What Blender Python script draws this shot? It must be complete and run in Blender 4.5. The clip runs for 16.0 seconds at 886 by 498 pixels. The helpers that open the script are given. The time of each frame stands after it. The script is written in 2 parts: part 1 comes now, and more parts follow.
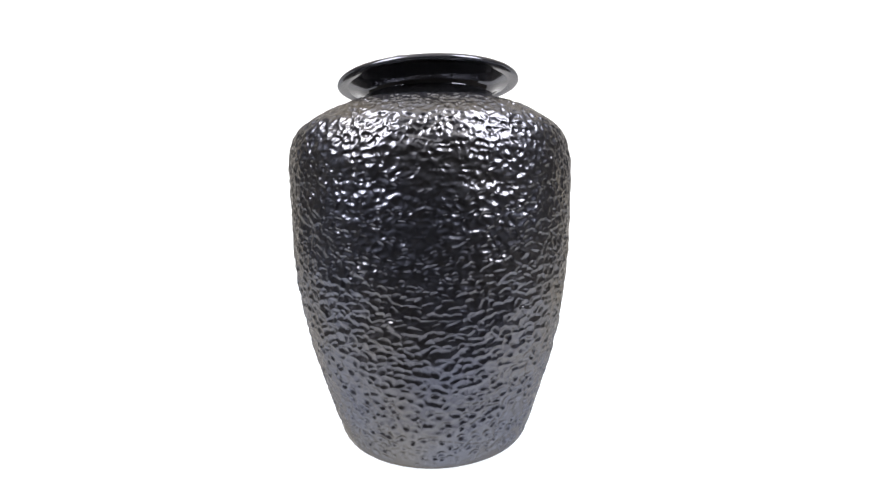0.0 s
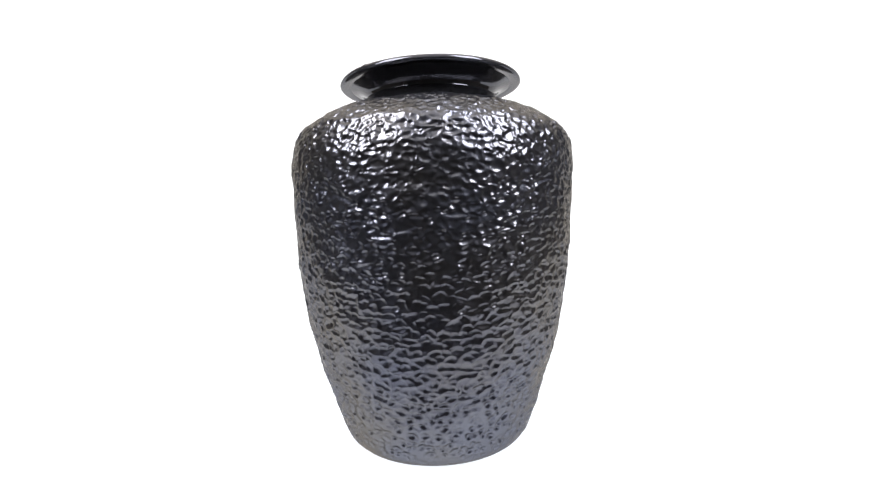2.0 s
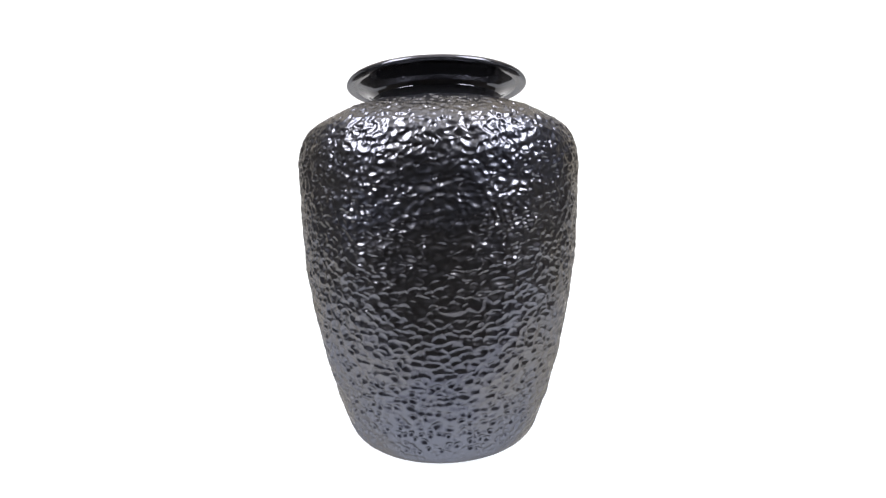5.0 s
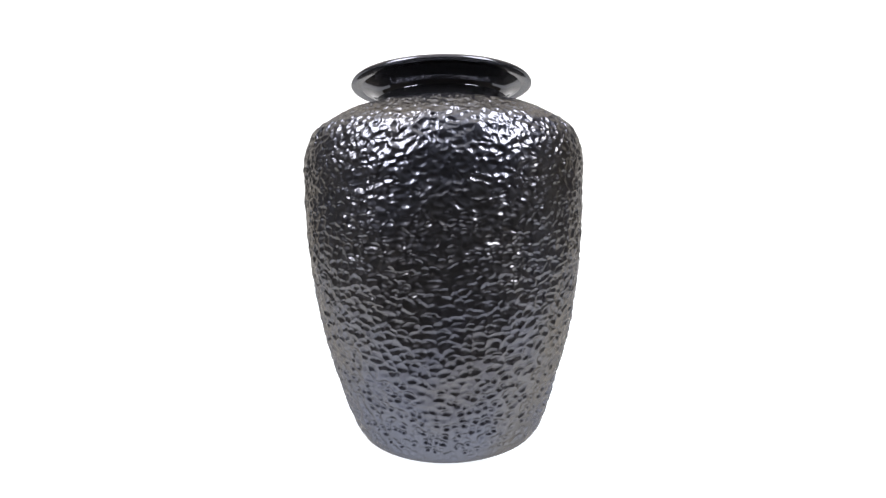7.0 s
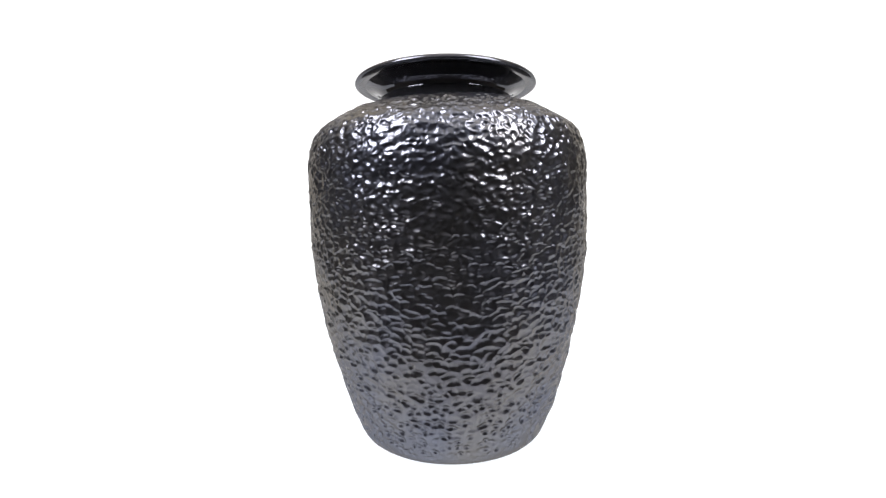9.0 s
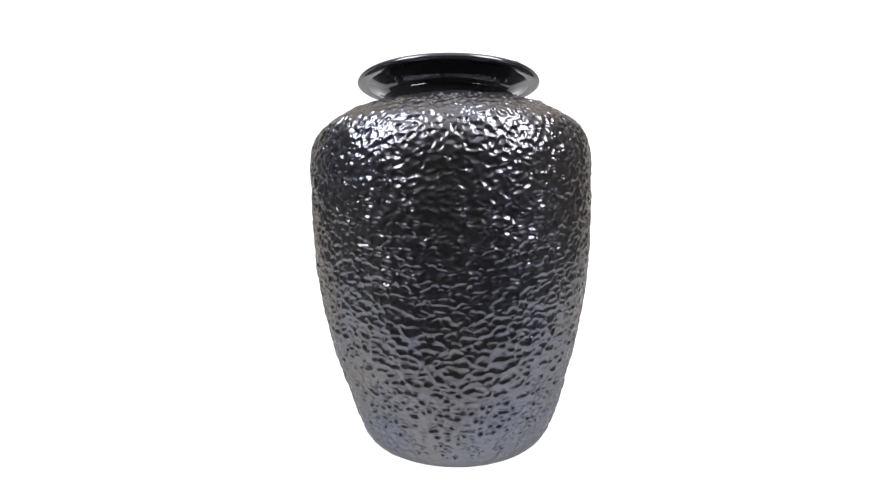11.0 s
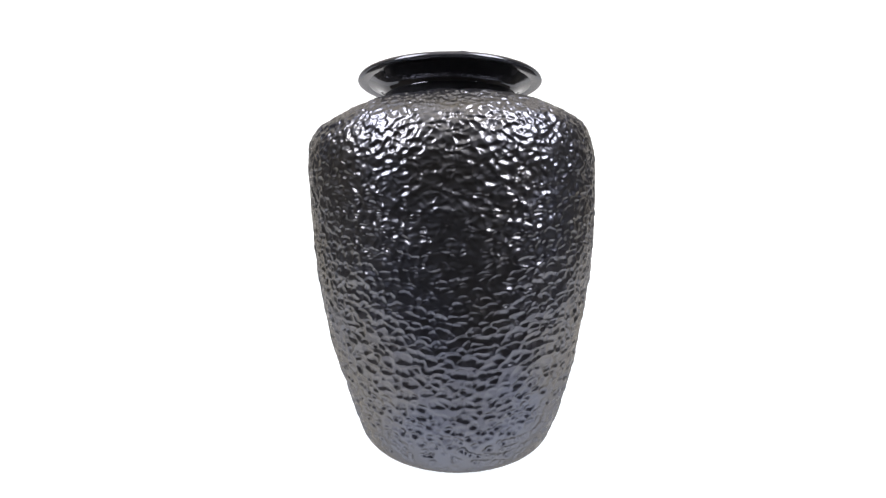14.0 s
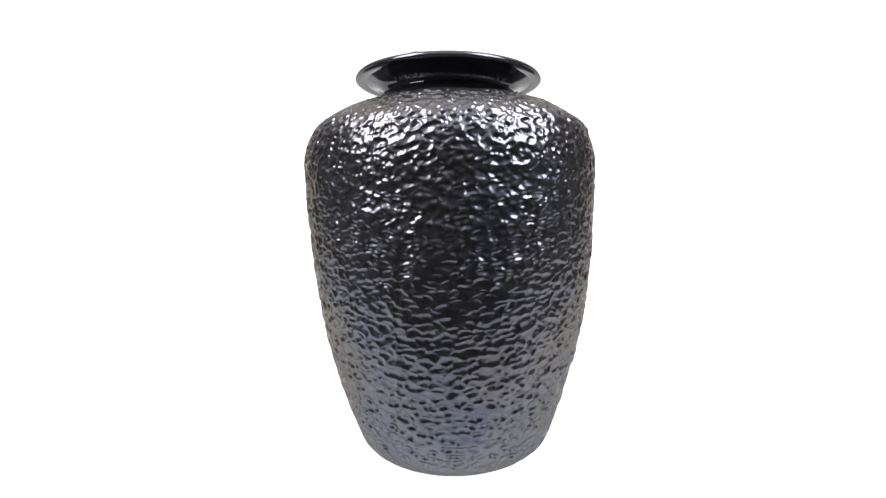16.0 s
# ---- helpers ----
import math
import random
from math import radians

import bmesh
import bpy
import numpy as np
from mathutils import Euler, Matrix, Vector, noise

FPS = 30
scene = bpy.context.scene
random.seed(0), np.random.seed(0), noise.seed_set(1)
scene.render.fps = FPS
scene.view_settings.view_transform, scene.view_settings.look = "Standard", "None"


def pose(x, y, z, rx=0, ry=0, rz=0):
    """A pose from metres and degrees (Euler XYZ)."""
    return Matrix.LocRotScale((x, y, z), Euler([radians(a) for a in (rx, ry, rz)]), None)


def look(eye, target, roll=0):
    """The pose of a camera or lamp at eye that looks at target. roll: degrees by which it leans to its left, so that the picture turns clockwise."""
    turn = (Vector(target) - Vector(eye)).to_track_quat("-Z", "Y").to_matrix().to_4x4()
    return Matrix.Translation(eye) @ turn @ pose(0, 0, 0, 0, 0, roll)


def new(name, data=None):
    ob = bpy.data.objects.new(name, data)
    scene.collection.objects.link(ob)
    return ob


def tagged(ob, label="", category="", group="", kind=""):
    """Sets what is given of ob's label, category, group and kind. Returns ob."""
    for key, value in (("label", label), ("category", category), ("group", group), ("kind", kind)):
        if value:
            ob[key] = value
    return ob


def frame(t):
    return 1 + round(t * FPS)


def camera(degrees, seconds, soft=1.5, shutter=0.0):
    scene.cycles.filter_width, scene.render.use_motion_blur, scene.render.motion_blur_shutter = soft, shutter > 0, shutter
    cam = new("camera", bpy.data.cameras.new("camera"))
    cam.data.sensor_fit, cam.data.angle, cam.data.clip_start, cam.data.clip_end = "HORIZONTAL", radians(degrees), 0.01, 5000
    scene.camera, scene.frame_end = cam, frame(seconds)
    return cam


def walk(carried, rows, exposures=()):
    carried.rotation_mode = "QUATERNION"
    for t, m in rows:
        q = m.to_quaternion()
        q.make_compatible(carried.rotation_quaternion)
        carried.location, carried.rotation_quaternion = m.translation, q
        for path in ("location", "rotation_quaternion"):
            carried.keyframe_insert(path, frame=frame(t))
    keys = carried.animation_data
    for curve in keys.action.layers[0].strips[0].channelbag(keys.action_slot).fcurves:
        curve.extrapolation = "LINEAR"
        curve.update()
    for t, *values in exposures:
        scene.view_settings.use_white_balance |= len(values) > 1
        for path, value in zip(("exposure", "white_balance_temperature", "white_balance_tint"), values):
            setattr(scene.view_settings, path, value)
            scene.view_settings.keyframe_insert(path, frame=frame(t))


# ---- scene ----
# The camera stands still; the vase turns on a level white table, a little off the turning axis.
cam = camera(89.6, 16.0, soft=1.3)
EYE = (0.0007, -0.3306, 0.1658)
PITCH = 5.13
ROLL = -1.2
AIM = (EYE[0], EYE[1] + math.cos(radians(PITCH)), EYE[2] - math.sin(radians(PITCH)))
walk(cam, [(0.0, look(EYE, AIM, ROLL)), (16.0, look(EYE, AIM, ROLL))])

# ---- light ----
world = bpy.data.worlds.new("dim_room_air")
scene.world = world
world.use_nodes = True
world.node_tree.nodes["Background"].inputs["Color"].default_value = (1.0, 0.95, 0.88, 1)
world.node_tree.nodes["Background"].inputs["Strength"].default_value = 0.05


def area_lamp(name, eye, target, wide, high, watts, colour):
    data = bpy.data.lights.new(name, "AREA")
    data.shape, data.size, data.size_y = "RECTANGLE", wide, high
    data.energy, data.color = watts, colour
    ob = new(name, data)
    ob.matrix_world = look(eye, target)
    return ob


for side in (-1, 1):
    area_lamp("softbox_light", (0.50 * side, -0.36, 0.75), (0, 0, 0.2), 0.36, 0.57, 9.4, (0.88, 0.89, 1.0))

# unseen fill lamp over the table, before the vase, added for its reflections
area_lamp("overhead_fill", (0, -0.48, 0.985), (0, -0.479999, 0), 1.4, 1.25, 3.3, (0.95, 0.95, 1.0))

# unseen warm fill behind the vase, added to lighten the shoulder top
area_lamp("overhead_fill", (0, 0.46, 0.985), (0, 0.460001, 0), 1.4, 0.6, 1.6, (1.0, 0.93, 0.79))


# ---- materials ----
def material(name):
    m = bpy.data.materials.new(name)
    m.use_nodes = True
    nt = m.node_tree
    return m, nt, nt.nodes["Principled BSDF"]


def node(nt, kind, **sets):
    n = nt.nodes.new(kind)
    for key, value in sets.items():
        n.inputs[key.replace("_", " ")].default_value = value
    return n


def ramp(nt, src, stops):
    r = nt.nodes.new("ShaderNodeValToRGB")
    e = r.color_ramp.elements
    while len(e) < len(stops):
        e.new(0.5)
    for el, (p, c) in zip(e, stops):
        el.position, el.color = p, c
    nt.links.new(src, r.inputs["Fac"])
    return r


def black_glass(name, rough_lo, rough_hi, ior, grain, grain_strength):
    """Black lustre glass: a dark body under a faintly blue and straw iridised skin."""
    m, nt, p = material(name)
    co = nt.nodes.new("ShaderNodeTexCoord")
    big = node(nt, "ShaderNodeTexNoise", Scale=22.0, Detail=3.0)
    fine = node(nt, "ShaderNodeTexNoise", Scale=grain, Detail=4.0)
    for n in (big, fine):
        nt.links.new(co.outputs["Object"], n.inputs["Vector"])
    body = ior > 1.7
    if body:
        base = ramp(nt, big.outputs["Fac"], [(0.35, (0.140, 0.134, 0.124, 1)), (0.65, (0.120, 0.124, 0.139, 1))])
    else:
        base = ramp(nt, big.outputs["Fac"], [(0.3, (0.076, 0.076, 0.080, 1)), (0.7, (0.088, 0.088, 0.098, 1))])
    p.inputs["Metallic"].default_value = 1.0 if body else 0.75
    nt.links.new(base.outputs["Color"], p.inputs["Base Color"])
    edge = 0.62 if body else 0.6
    tint = ramp(nt, big.outputs["Fac"], [(0.35, (edge, (0.93 if body else 0.98) * edge, (0.82 if body else 0.95) * edge, 1)), (0.65, (edge, (0.95 if body else 0.98) * edge, (0.88 if body else 0.97) * edge, 1))])
    nt.links.new(tint.outputs["Color"], p.inputs["Specular Tint"])
    rough = nt.nodes.new("ShaderNodeMapRange")
    rough.inputs["From Min"].default_value, rough.inputs["From Max"].default_value = 0.3, 0.7
    rough.inputs["To Min"].default_value, rough.inputs["To Max"].default_value = rough_lo, rough_hi
    nt.links.new(fine.outputs["Fac"], rough.inputs["Value"])
    nt.links.new(rough.outputs["Result"], p.inputs["Roughness"])
    bump = node(nt, "ShaderNodeBump", Strength=grain_strength, Distance=0.0004)
    nt.links.new(fine.outputs["Fac"], bump.inputs["Height"])
    nt.links.new(bump.outputs["Normal"], p.inputs["Normal"])
    p.inputs["IOR"].default_value = ior
    if body:
        # the thin iridised skin scatters wide, a little blue
        skin = nt.nodes.new("ShaderNodeBsdfPrincipled")
        patch = node(nt, "ShaderNodeTexNoise", Scale=13.0, Detail=2.0)
        nt.links.new(co.outputs["Object"], patch.inputs["Vector"])
        hue = ramp(nt, patch.outputs["Fac"], [(0.40, (0.160, 0.156, 0.161, 1)), (0.60, (0.144, 0.152, 0.187, 1))])
        nt.links.new(hue.outputs["Color"], skin.inputs["Base Color"])
        skin.inputs["Metallic"].default_value = 1.0
        skin.inputs["Roughness"].default_value = 0.40
        skin.inputs["Specular Tint"].default_value = (0.4, 0.39, 0.38, 1)
        nt.links.new(bump.outputs["Normal"], skin.inputs["Normal"])
        mix = nt.nodes.new("ShaderNodeMixShader")
        mix.inputs["Fac"].default_value = 0.37
        nt.links.new(p.outputs["BSDF"], mix.inputs[1])
        nt.links.new(skin.outputs["BSDF"], mix.inputs[2])
        nt.links.new(mix.outputs["Shader"], nt.nodes["Material Output"].inputs["Surface"])
    return m


def matt(name, colour, rough, spread=0.06, scale=6.0, glow=0.0, glow_colour=(1, 1, 1)):
    m, nt, p = material(name)
    co = nt.nodes.new("ShaderNodeTexCoord")
    n = node(nt, "ShaderNodeTexNoise", Scale=scale, Detail=5.0)
    nt.links.new(co.outputs["Object"], n.inputs["Vector"])
    lo = tuple(c * (1 - spread) for c in colour) + (1,)
    hi = tuple(min(1, c * (1 + spread)) for c in colour) + (1,)
    r = ramp(nt, n.outputs["Fac"], [(0.3, lo), (0.7, hi)])
    nt.links.new(r.outputs["Color"], p.inputs["Base Color"])
    p.inputs["Roughness"].default_value = rough
    p.inputs["Emission Color"].default_value = (*glow_colour, 1)
    p.inputs["Emission Strength"].default_value = glow
    return m


GLASS_BODY = black_glass("pitted_black_lustre_glass", 0.10, 0.17, 1.85, 900.0, 0.12)
GLASS_SMOOTH = black_glass("smooth_black_glass", 0.06, 0.11, 1.62, 70.0, 0.10)
# emission stands in for strong light on the table and hides contact shade
WHITE_SWEEP = matt("glowing_white_table", (0.32, 0.32, 0.32), 0.7, 0.01, glow=1.02, glow_colour=(0.95, 0.985, 1.045))
# the backdrop gives off its own light in place of overexposure
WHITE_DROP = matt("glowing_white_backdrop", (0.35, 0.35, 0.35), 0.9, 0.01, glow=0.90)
PAPER = matt("pale_blue_grey_bounce", (0.555, 0.565, 0.60), 0.8, 0.02)
WALL = matt("dim_room_plaster", (0.13, 0.12, 0.108), 0.9)
CREAM = matt("cream_room_paint", (0.27, 0.245, 0.21), 0.9)
CEIL = matt("warm_white_bounce", (0.80, 0.74, 0.63), 0.9)
CARPET = matt("dark_room_floor", (0.13, 0.12, 0.11), 0.9, 0.2, 30.0)


# ---- helpers of this scene ----
def mesh_from(name, verts, faces, mat, smooth=True):
    me = bpy.data.meshes.new(name)
    verts, faces = np.asarray(verts, np.float32), np.asarray(faces, np.int32)
    me.vertices.add(len(verts))
    me.vertices.foreach_set("co", verts.ravel())
    me.loops.add(faces.size)
    me.loops.foreach_set("vertex_index", faces.ravel())
    me.polygons.add(len(faces))
    me.polygons.foreach_set("loop_start", np.arange(0, faces.size, 4, dtype=np.int32))
    me.update(calc_edges=True)
    me.materials.append(mat)
    if smooth:
        me.polygons.foreach_set("use_smooth", [True] * len(me.polygons))
    me.update()
    return me


def box(name, x0, x1, y0, y1, z0, z1, mat, bevel=0.0):
    bm = bmesh.new()
    bmesh.ops.create_cube(bm, size=1, matrix=Matrix.Translation(((x0 + x1) / 2, (y0 + y1) / 2, (z0 + z1) / 2)) @ Matrix.Diagonal((x1 - x0, y1 - y0, z1 - z0, 1)))
    if bevel:
        bmesh.ops.bevel(bm, geom=bm.edges[:], offset=bevel, segments=2, affect="EDGES")
    me = bpy.data.meshes.new(name)
    bm.to_mesh(me)
    bm.free()
    me.materials.append(mat)
    return new(name, me)


def spline(points, steps):
    """A smooth curve through (radius, height) points, as an array of rows."""
    c = np.array(points, float)
    p = np.vstack([2 * c[0] - c[1], c, 2 * c[-1] - c[-2]])
    u = np.linspace(0, 1, steps, endpoint=False)[:, None]
    out = []
    for i in range(1, len(p) - 2):
        a, b, d, e = p[i - 1:i + 3]
        out.append(0.5 * (2 * b + (d - a) * u + (2 * a - 5 * b + 4 * d - e) * u ** 2 + (-a + 3 * b - 3 * d + e) * u ** 3))
    return np.vstack(out + [c[-1:]])


def even(curve, step):
    """The same curve in rows an even step apart."""
    run = np.concatenate([[0], np.cumsum(np.hypot(*np.diff(curve, axis=0).T))])
    at = np.linspace(0, run[-1], max(2, int(run[-1] / step)))
    return np.stack([np.interp(at, run, curve[:, 0]), np.interp(at, run, curve[:, 1])], -1), at


def grid_faces(rows, segs):
    i, j = np.meshgrid(np.arange(rows - 1), np.arange(segs), indexing="ij")
    k = (j + 1) % segs
    return np.stack([i * segs + j, i * segs + k, (i + 1) * segs + k, (i + 1) * segs + j], -1).reshape(-1, 4)


# ---- the setting: a white table and backdrop, both made to glow, in a dim room ----
tagged(box("floor", -0.38, 0.38, -0.10, 0.10, -0.03, 0.0, WHITE_SWEEP), "seamless white table under the vase, given its own glow", kind="structure")
tagged(box("floor_back", -1.3, 1.3, 0.10, 0.797, -0.03, 0.0, WHITE_SWEEP), "seamless white table behind the vase, given its own glow", kind="structure")
tagged(box("plinth", -0.20, 0.20, -0.16, 0.36, -0.9, -0.031, WALL), "plain plinth under the white table", kind="structure")
# out of view: dimmer, bluer strip added for the reflection low on the vase
tagged(box("table_front", -0.38, 0.38, -0.183, -0.102, -0.03, -0.001, PAPER, 0.002), "unseen pale blue-grey table front, added for its reflection in the vase", kind="structure")
tagged(box("backdrop", -1.3, 1.3, 0.80, 0.82, -0.9, 1.3, WHITE_DROP), "plain white backdrop, whitened by its own glow", kind="structure")
# added reflector, out of view: gives the shoulder its warm grey reflection
tagged(box("overhead_bounce", -1.0, 1.0, -0.9, 0.797, 1.0, 1.02, CEIL), "unseen warm white sheet added over the table for its reflection", kind="structure")


# ---- the vase ----
BODY = [(0.0550, 0.0), (0.0600, 0.0005), (0.0655, 0.0028), (0.0692, 0.0071), (0.0728, 0.0164), (0.0765, 0.0266), (0.0814, 0.0430),
        (0.0887, 0.0704), (0.0944, 0.1015), (0.0979, 0.1322), (0.0989, 0.1592), (0.0991, 0.1825), (0.0987, 0.2003), (0.0934, 0.2166),
        (0.0817, 0.2260), (0.0694, 0.2327), (0.0565, 0.2360), (0.0468, 0.2374)]
NECK = [(0.0540, 0.2358), (0.0516, 0.2371), (0.0496, 0.2387), (0.0479, 0.2406), (0.0467, 0.2427), (0.0462, 0.2447), (0.0464, 0.2465), (0.0473, 0.2481), (0.0487, 0.2495), (0.0506, 0.2508), (0.0533, 0.2520), (0.0572, 0.2530)]
LIP = [(0.0571, 0.2530), (0.0600, 0.2526), (0.0630, 0.2526), (0.0645, 0.2534), (0.0645, 0.2544), (0.0640, 0.2554), (0.0631, 0.2561), (0.0618, 0.2565), (0.0590, 0.2562), (0.0555, 0.2548)]
MOUTH = [(0.0557, 0.2546), (0.0500, 0.2528), (0.0445, 0.2490), (0.0415, 0.2440), (0.0408, 0.2390), (0.0420, 0.2345), (0.0500, 0.2315), (0.0680, 0.2280),
         (0.0790, 0.2220), (0.0885, 0.2135), (0.0938, 0.1990), (0.0942, 0.1600), (0.0930, 0.1320), (0.0895, 0.1015), (0.0838, 0.0704), (0.0765, 0.0430),
         (0.0690, 0.0200), (0.0600, 0.0090), (0.0400, 0.0070), (0.0010, 0.0070)]
RIM_TILT = (0.0267, -0.0055)


def soft_noise(shape, step_v, step_u, size_v, size_u, seed):
    """Smooth noise of unit spread that closes round the vase, with lumps of about these sizes in metres."""
    raw = np.random.default_rng(seed).normal(size=shape)
    fv = np.fft.fftfreq(shape[0], step_v)[:, None] * size_v
    fu = np.fft.fftfreq(shape[1], step_u)[None, :] * size_u
    out = np.fft.ifft2(np.fft.fft2(raw) * np.exp(-8.0 * (fv ** 2 + fu ** 2))).real
    return out / out.std()


def between(z, stops):
    """A value that glides with the way up the wall, from (way, value) stops."""
    return float(np.interp(z, [p for p, _ in stops], [v for _, v in stops]))


def pit_field(around, along, lap):
    """Depth of the pressed pits, in metres, on a sheet that closes after lap metres round."""
    rng = np.random.default_rng(7)
    depth = np.zeros((len(along), len(around)))
    step = around[1] - around[0]
    # single pits in smooth glass near the foot, scalloped cells that touch at mid height, rounder ones on the shoulder
    wide = ((0.02, 0.0025), (0.06, 0.0029), (0.12, 0.0027), (0.19, 0.0025), (0.22, 0.0022), (0.29, 0.0020))
    deep = ((0.010, 0.60), (0.025, 1.35), (0.06, 1.30), (0.10, 1.02), (0.13, 0.80), (0.18, 0.67), (0.22, 0.75), (0.26, 0.62), (0.29, 0.45))
    steep = ((0.02, -0.75), (0.045, -0.65), (0.07, -0.35), (0.10, 0.45), (0.15, 0.70), (0.18, 0.65), (0.22, 0.15))
    left_out = ((0.015, 0.40), (0.04, 0.30), (0.07, 0.15), (0.12, 0.02))
    fine_wide, fine_deep, fine_out = ((0.0, 0.0011), (0.3, 0.0011)), ((0.06, 0.12), (0.14, 0.37), (0.3, 0.34)), ((0.06, 1.0), (0.13, 0.35), (0.3, 0.30))
    stretch = ((0.10, 0.25), (0.16, 0.0))
    soft_edge = ((0.03, 1.35), (0.09, 1.1), (0.13, 1.0))
    flat = ((0.0, 0.0), (0.3, 0.0))
    for dx, dz, wide, deep, steep, left_out in ((0.0051, 0.0039, wide, deep, steep, left_out), (0.0030, 0.0025, fine_wide, fine_deep, flat, fine_out)):
        n = int(lap / dx)
        dx = lap / n
        for row in range(-1, int(along[-1] / dz) + 2):
            for col in range(n):
                x = (col + 0.5 * (row % 2) + rng.uniform(-0.44, 0.44)) * dx
                z = (row + rng.uniform(-0.44, 0.44)) * dz
                rad = between(z, wide) * rng.uniform(0.7, 1.25)
                dep = between(z, deep) * rng.uniform(0.55, 1.3) * 0.001
                long, lean, tip = rng.uniform(0.9, 1.4) + between(z, stretch), rng.uniform(-0.25, 0.25), between(z, steep)
                if rng.random() < between(z, left_out):
                    continue
                reach = rad * long * 1.1
                i0, i1 = np.searchsorted(along, (z - rad * 1.5, z + rad * 1.5))
                if i0 == i1:
                    continue
                js = np.arange(int((x - reach) / step), int((x + reach) / step) + 2)
                u = (js * step - x)[None, :]
                w = (along[i0:i1] - z)[:, None]
                d2 = (u / (rad * long)) ** 2 + ((w - lean * u) / rad) ** 2
                bowl = dep * np.clip(1 - d2, 0, None) ** between(z, soft_edge) * (1 + tip * np.clip(w / rad, -1, 1))
                ix = np.ix_(np.arange(i0, i1), js % len(around))
                depth[ix] = np.maximum(depth[ix], bowl) + 0.3 * np.minimum(depth[ix], bowl) * (dx < 0.004)
    # bend the pits into one another, as on worked glass
    step_u, step_v = around[1] - around[0], along[1] - along[0]
    loose = np.interp(along, (0.05, 0.12), (0.5, 1.0))[:, None]
    bend_u = loose * soft_noise(depth.shape, step_v, step_u, 0.0027, 0.0042, 11) * 0.0007 / step_u
    bend_v = loose * soft_noise(depth.shape, step_v, step_u, 0.0027, 0.0042, 12) * 0.0005 / step_v
    i, j = np.meshgrid(np.arange(len(along)), np.arange(len(around)), indexing="ij")
    fi, fj = np.clip(i + bend_v, 0, len(along) - 1.001), j + bend_u
    i0, j0 = np.floor(fi).astype(int), np.floor(fj).astype(int)
    ti, tj = fi - i0, fj - j0
    n = len(around)
    bent = (depth[i0, j0 % n] * (1 - ti) * (1 - tj) + depth[i0 + 1, j0 % n] * ti * (1 - tj)
            + depth[i0, (j0 + 1) % n] * (1 - ti) * tj + depth[i0 + 1, (j0 + 1) % n] * ti * tj)
    # soften the ridges a little, more so towards the foot, and roughen all but the foot
    fv, fu = np.fft.fftfreq(len(along), step_v)[:, None], np.fft.fftfreq(n, step_u)[None, :]
    waves = np.fft.fft2(bent)
    crisp, mild = (np.fft.ifft2(waves * np.exp(-2 * (math.pi * size) ** 2 * (fv ** 2 + fu ** 2))).real for size in (0.00015, 0.00048))
    foot = np.interp(along, (0.05, 0.10), (1.0, 0.0))[:, None]
    bent = crisp * (1 - foot) + mild * foot
    rough = np.interp(along, (0.04, 0.12, 0.20), (0.12, 0.8, 1.0))[:, None]
    ripple = soft_noise(depth.shape, step_v, step_u, 0.0016, 0.0022, 13) * 0.00014
    dimple = soft_noise(depth.shape, step_v, step_u, 0.0060, 0.0075, 14) * 0.00020
    return bent + ripple * rough + dimple


def vase_body(parent):
    rows, run = even(spline(BODY, 16), 0.00041)
    segs = 1440
    lap = 2 * math.pi * 0.09
    ang = np.arange(segs) * 2 * math.pi / segs
    depth = pit_field(ang * 0.09, run, lap)
    d = np.gradient(rows, axis=0)
    d /= np.linalg.norm(d, axis=1)[:, None]
    nr, nz = d[:, 1], -d[:, 0]
    # the pits die out at the foot and under the neck
    fade = np.clip((run - 0.010) / 0.012, 0, 1) * np.clip((run[-1] - run) / 0.006, 0.0, 1)
    # slow unevenness of hand-pressed glass
    slow = 0.00035 * (np.sin(3 * ang + 0.4)[None, :] * np.sin(run * 38)[:, None] + np.sin(7 * ang + run[:, None] * 60) * 0.5)
    off = (0.00035 - depth + slow) * fade[:, None]
    # the shoulder swells on one side
    swell = 0.0008 * np.clip(np.cos(ang - 0.45), 0, None)[None, :] ** 1.5 * np.exp(-((rows[:, 1:2] - 0.200) / 0.032) ** 2)
    swell = swell + 0.0016 * np.clip(np.cos(ang - 1.75), 0, None)[None, :] ** 1.5 * np.exp(-((rows[:, 1:2] - 0.030) / 0.035) ** 2)
    swell = swell - 0.0010 * np.cos(ang)[None, :] ** 2 * np.exp(-((rows[:, 1:2] - 0.035) / 0.035) ** 2)
    oval = 0.0005 * np.cos(2 * (ang - 1.75))[None, :] * np.exp(-((rows[:, 1:2] - 0.135) / 0.06) ** 2)
    off = off + (swell + oval) * np.clip((run - 0.003) / 0.008, 0, 1)[:, None] * np.clip((run[-1] - run) / 0.006, 0, 1)[:, None]
    r = rows[:, 0:1] + off * nr[:, None]
    z = rows[:, 1:2] + off * nz[:, None]
    v = np.stack([r * np.cos(ang), r * np.sin(ang), z + 0 * r], -1).reshape(-1, 3)
    ob = new("body", mesh_from("body", v, grid_faces(len(rows), segs), GLASS_BODY))
    ob.parent = parent
    tagged(ob, "pitted dark lustre glass body")
    return ob


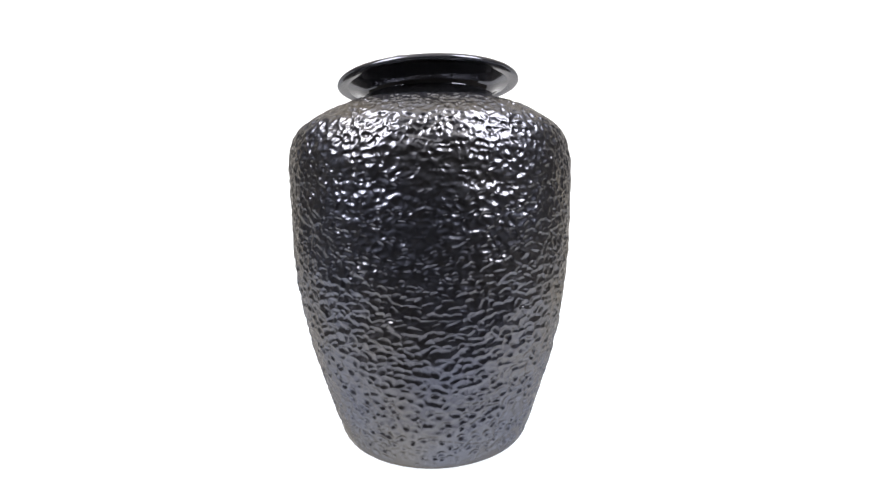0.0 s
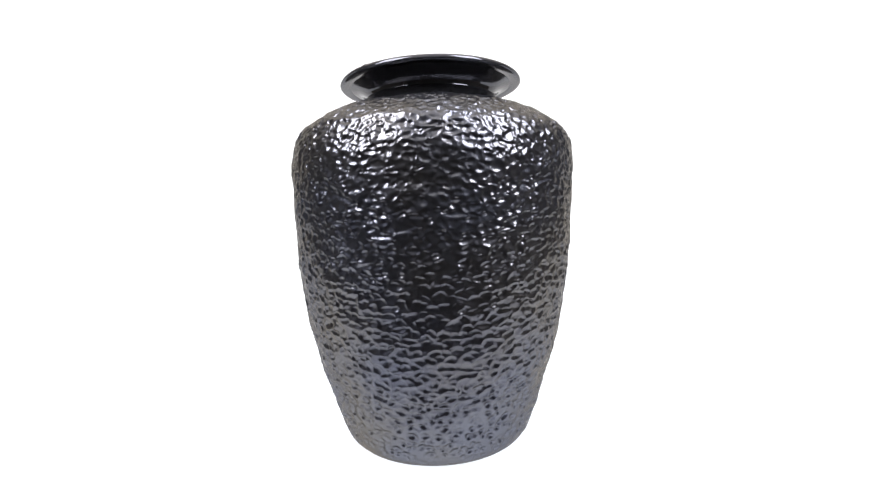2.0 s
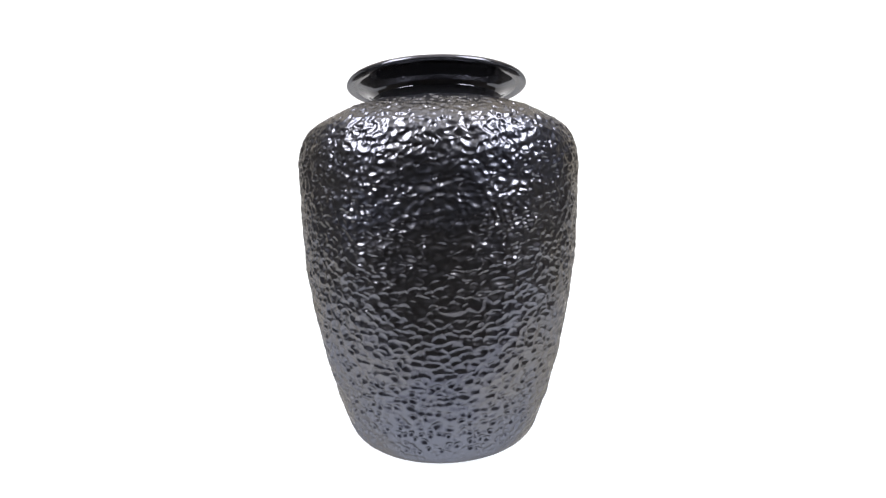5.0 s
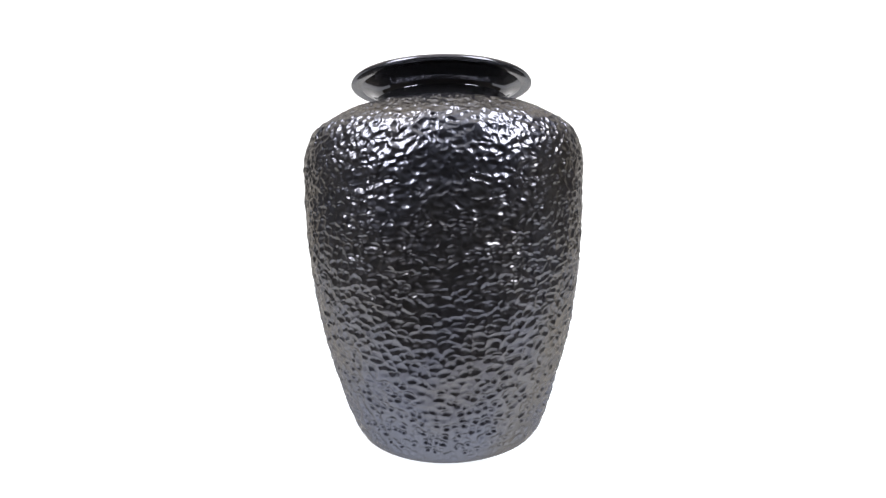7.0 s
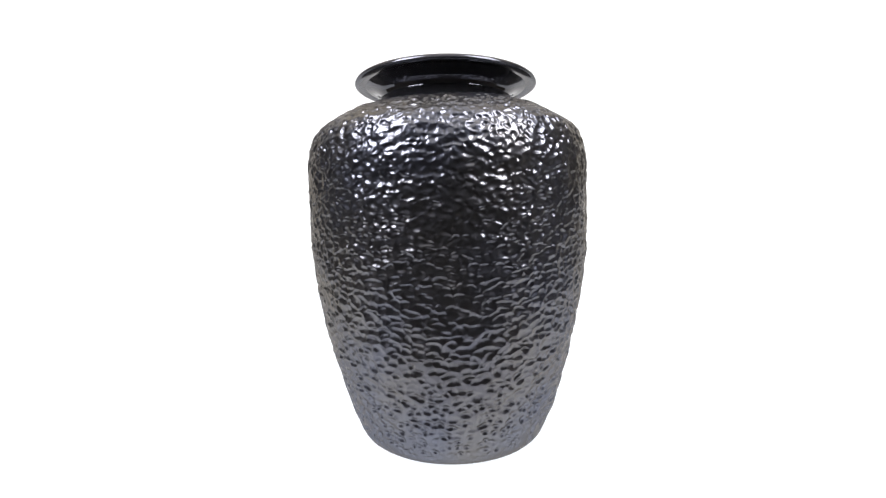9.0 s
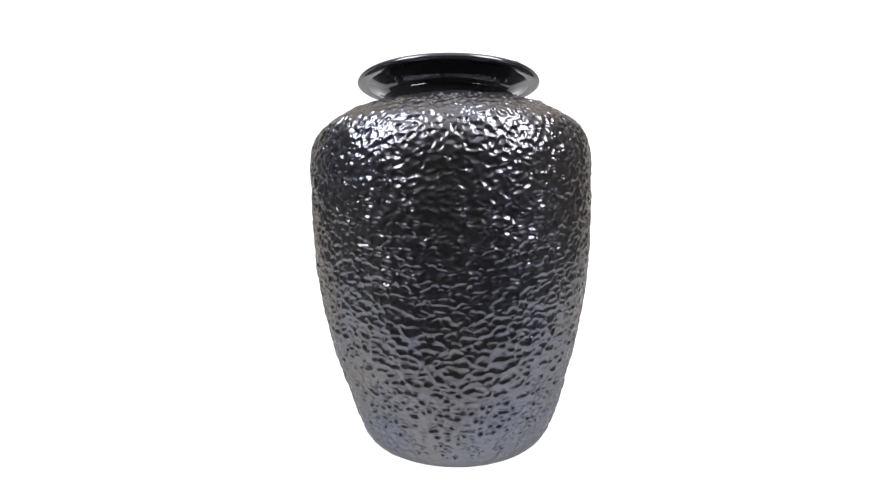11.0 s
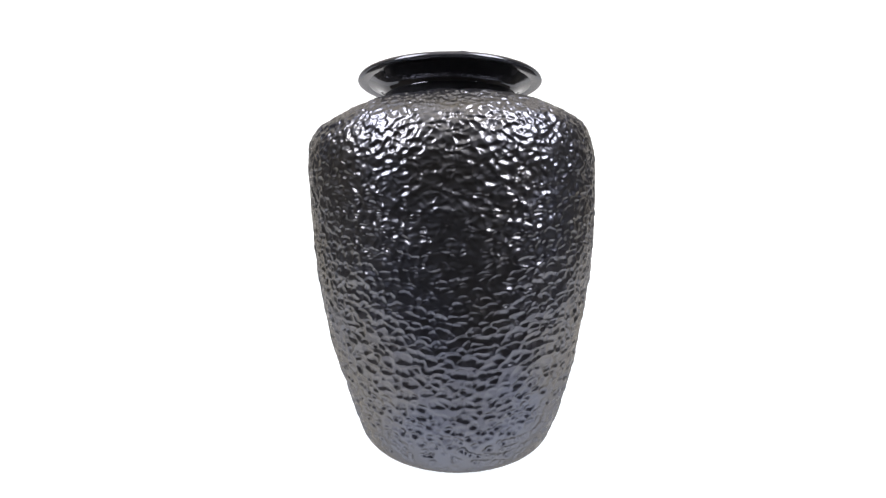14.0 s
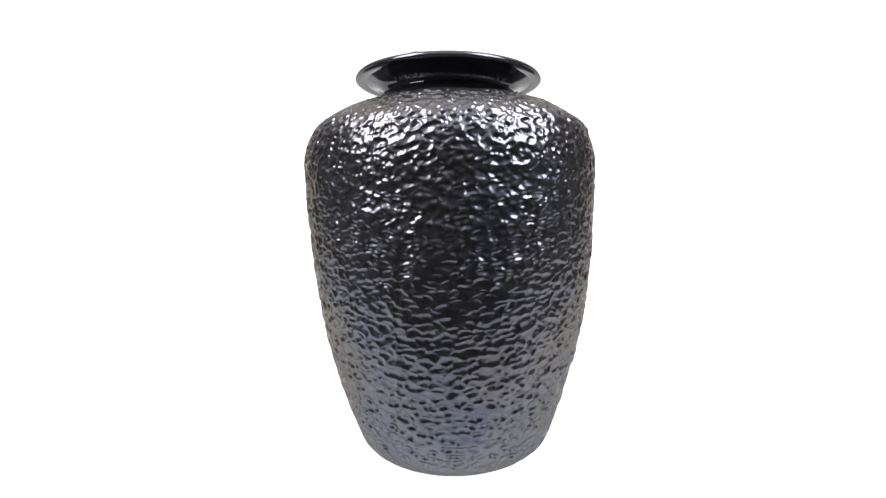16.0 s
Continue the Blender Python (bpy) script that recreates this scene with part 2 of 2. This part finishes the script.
def turned(name, points, step, segs, mat, parent, tilt_from, tilt_to, label, wobble=0.0):
    """A smooth turned piece; the rim's tilt grows in between two heights."""
    rows, run = even(spline(points, 12), step)
    ang = np.arange(segs) * 2 * math.pi / segs
    r, z = rows[:, 0:1], rows[:, 1:2]
    k = np.clip((z - tilt_from) / (tilt_to - tilt_from), 0, 1)
    tilt = k * r * (RIM_TILT[0] * np.cos(ang) + RIM_TILT[1] * np.sin(ang))
    rr = r * (1 + wobble * k * (0.9 + np.cos(2 * (ang - 1.68)) + 0.2 * np.sin(5 * ang)))
    if name == "rim":
        for at, high in ((1.45, 0.0005), (-1.83, 0.0004)):
            tilt = tilt + high * np.exp(-((ang - at % (2 * math.pi)) / 0.035) ** 2) * np.clip((z - 0.2540) / 0.002, 0, 1)
    v = np.stack([rr * np.cos(ang), rr * np.sin(ang), z + tilt], -1).reshape(-1, 3)
    ob = new(name, mesh_from(name, v, grid_faces(len(rows), segs), mat))
    ob.parent = parent
    tagged(ob, label)
    return ob


def vase():
    root = tagged(new("vase"), "tall black lustre glass vase with pitted body and smooth flared rim", "vase")
    vase_body(root)
    turned("neck", NECK, 0.0005, 240, GLASS_SMOOTH, root, 0.238, 0.249, "smooth glossy black neck", 0.0055)
    turned("rim", LIP, 0.0003, 240, GLASS_SMOOTH, root, 0.238, 0.249, "rounded glossy black lip", 0.0055)
    turned("inside", MOUTH, 0.002, 160, GLASS_SMOOTH, root, 0.238, 0.249, "smooth dark inner wall", 0.0055)
    bm = bmesh.new()
    bmesh.ops.create_circle(bm, cap_ends=True, segments=160, radius=0.0552, matrix=Matrix.Translation((0, 0, 0.0006)))
    me = bpy.data.meshes.new("base")
    bm.to_mesh(me)
    bm.free()
    me.materials.append(GLASS_SMOOTH)
    base = new("base", me)
    base.parent = root
    return root


VASE = vase()

# ---- plain room that closes the place ----
tagged(box("wall_north", -2.0, 2.0, 2.0, 2.1, -0.9, 2.2, WALL), "dim plaster wall", kind="structure")
tagged(box("wall_south", -2.0, 2.0, -2.1, -2.0, -0.9, 2.2, WALL), "dim plaster wall", kind="structure")
tagged(box("wall_east", 2.0, 2.1, -2.1, 2.1, -0.9, 2.2, CREAM), "cream painted wall", kind="structure")
tagged(box("wall_west", -2.1, -2.0, -2.1, 2.1, -0.9, 2.2, CREAM), "cream painted wall", kind="structure")
tagged(box("ceiling", -2.1, 2.1, -2.1, 2.1, 2.2, 2.3, WALL), "dim painted ceiling", kind="structure")
tagged(box("ground", -2.1, 2.1, -2.1, 2.1, -1.0, -0.9, CARPET), "dark room floor", kind="structure")

# ---- the turning ----
AXIS = (0.0, 0.0)
OFF = (-0.00744, 0.00270)
TURN = [(0.0, 0), (1.0, -11.8), (2.0, -23.75), (3.0, -35.8), (4.0, -47.95), (5.0, -60.3), (6.0, -72.65), (7.0, -84.55), (8.0, -96.4), (9.0, -108.2), (10.0, -119.9), (11.0, -131.5), (12.0, -143.3), (13.0, -155.2), (14.0, -167.15), (15.0, -179.25), (16.0, -191.4)]


def motions():
    rows = []
    for t, deg in TURN:
        c, s = math.cos(radians(deg)), math.sin(radians(deg))
        rows.append((t, pose(AXIS[0] + OFF[0] * c - OFF[1] * s, AXIS[1] + OFF[0] * s + OFF[1] * c, 0, 0, 0, deg)))
    walk(VASE, rows)


motions()
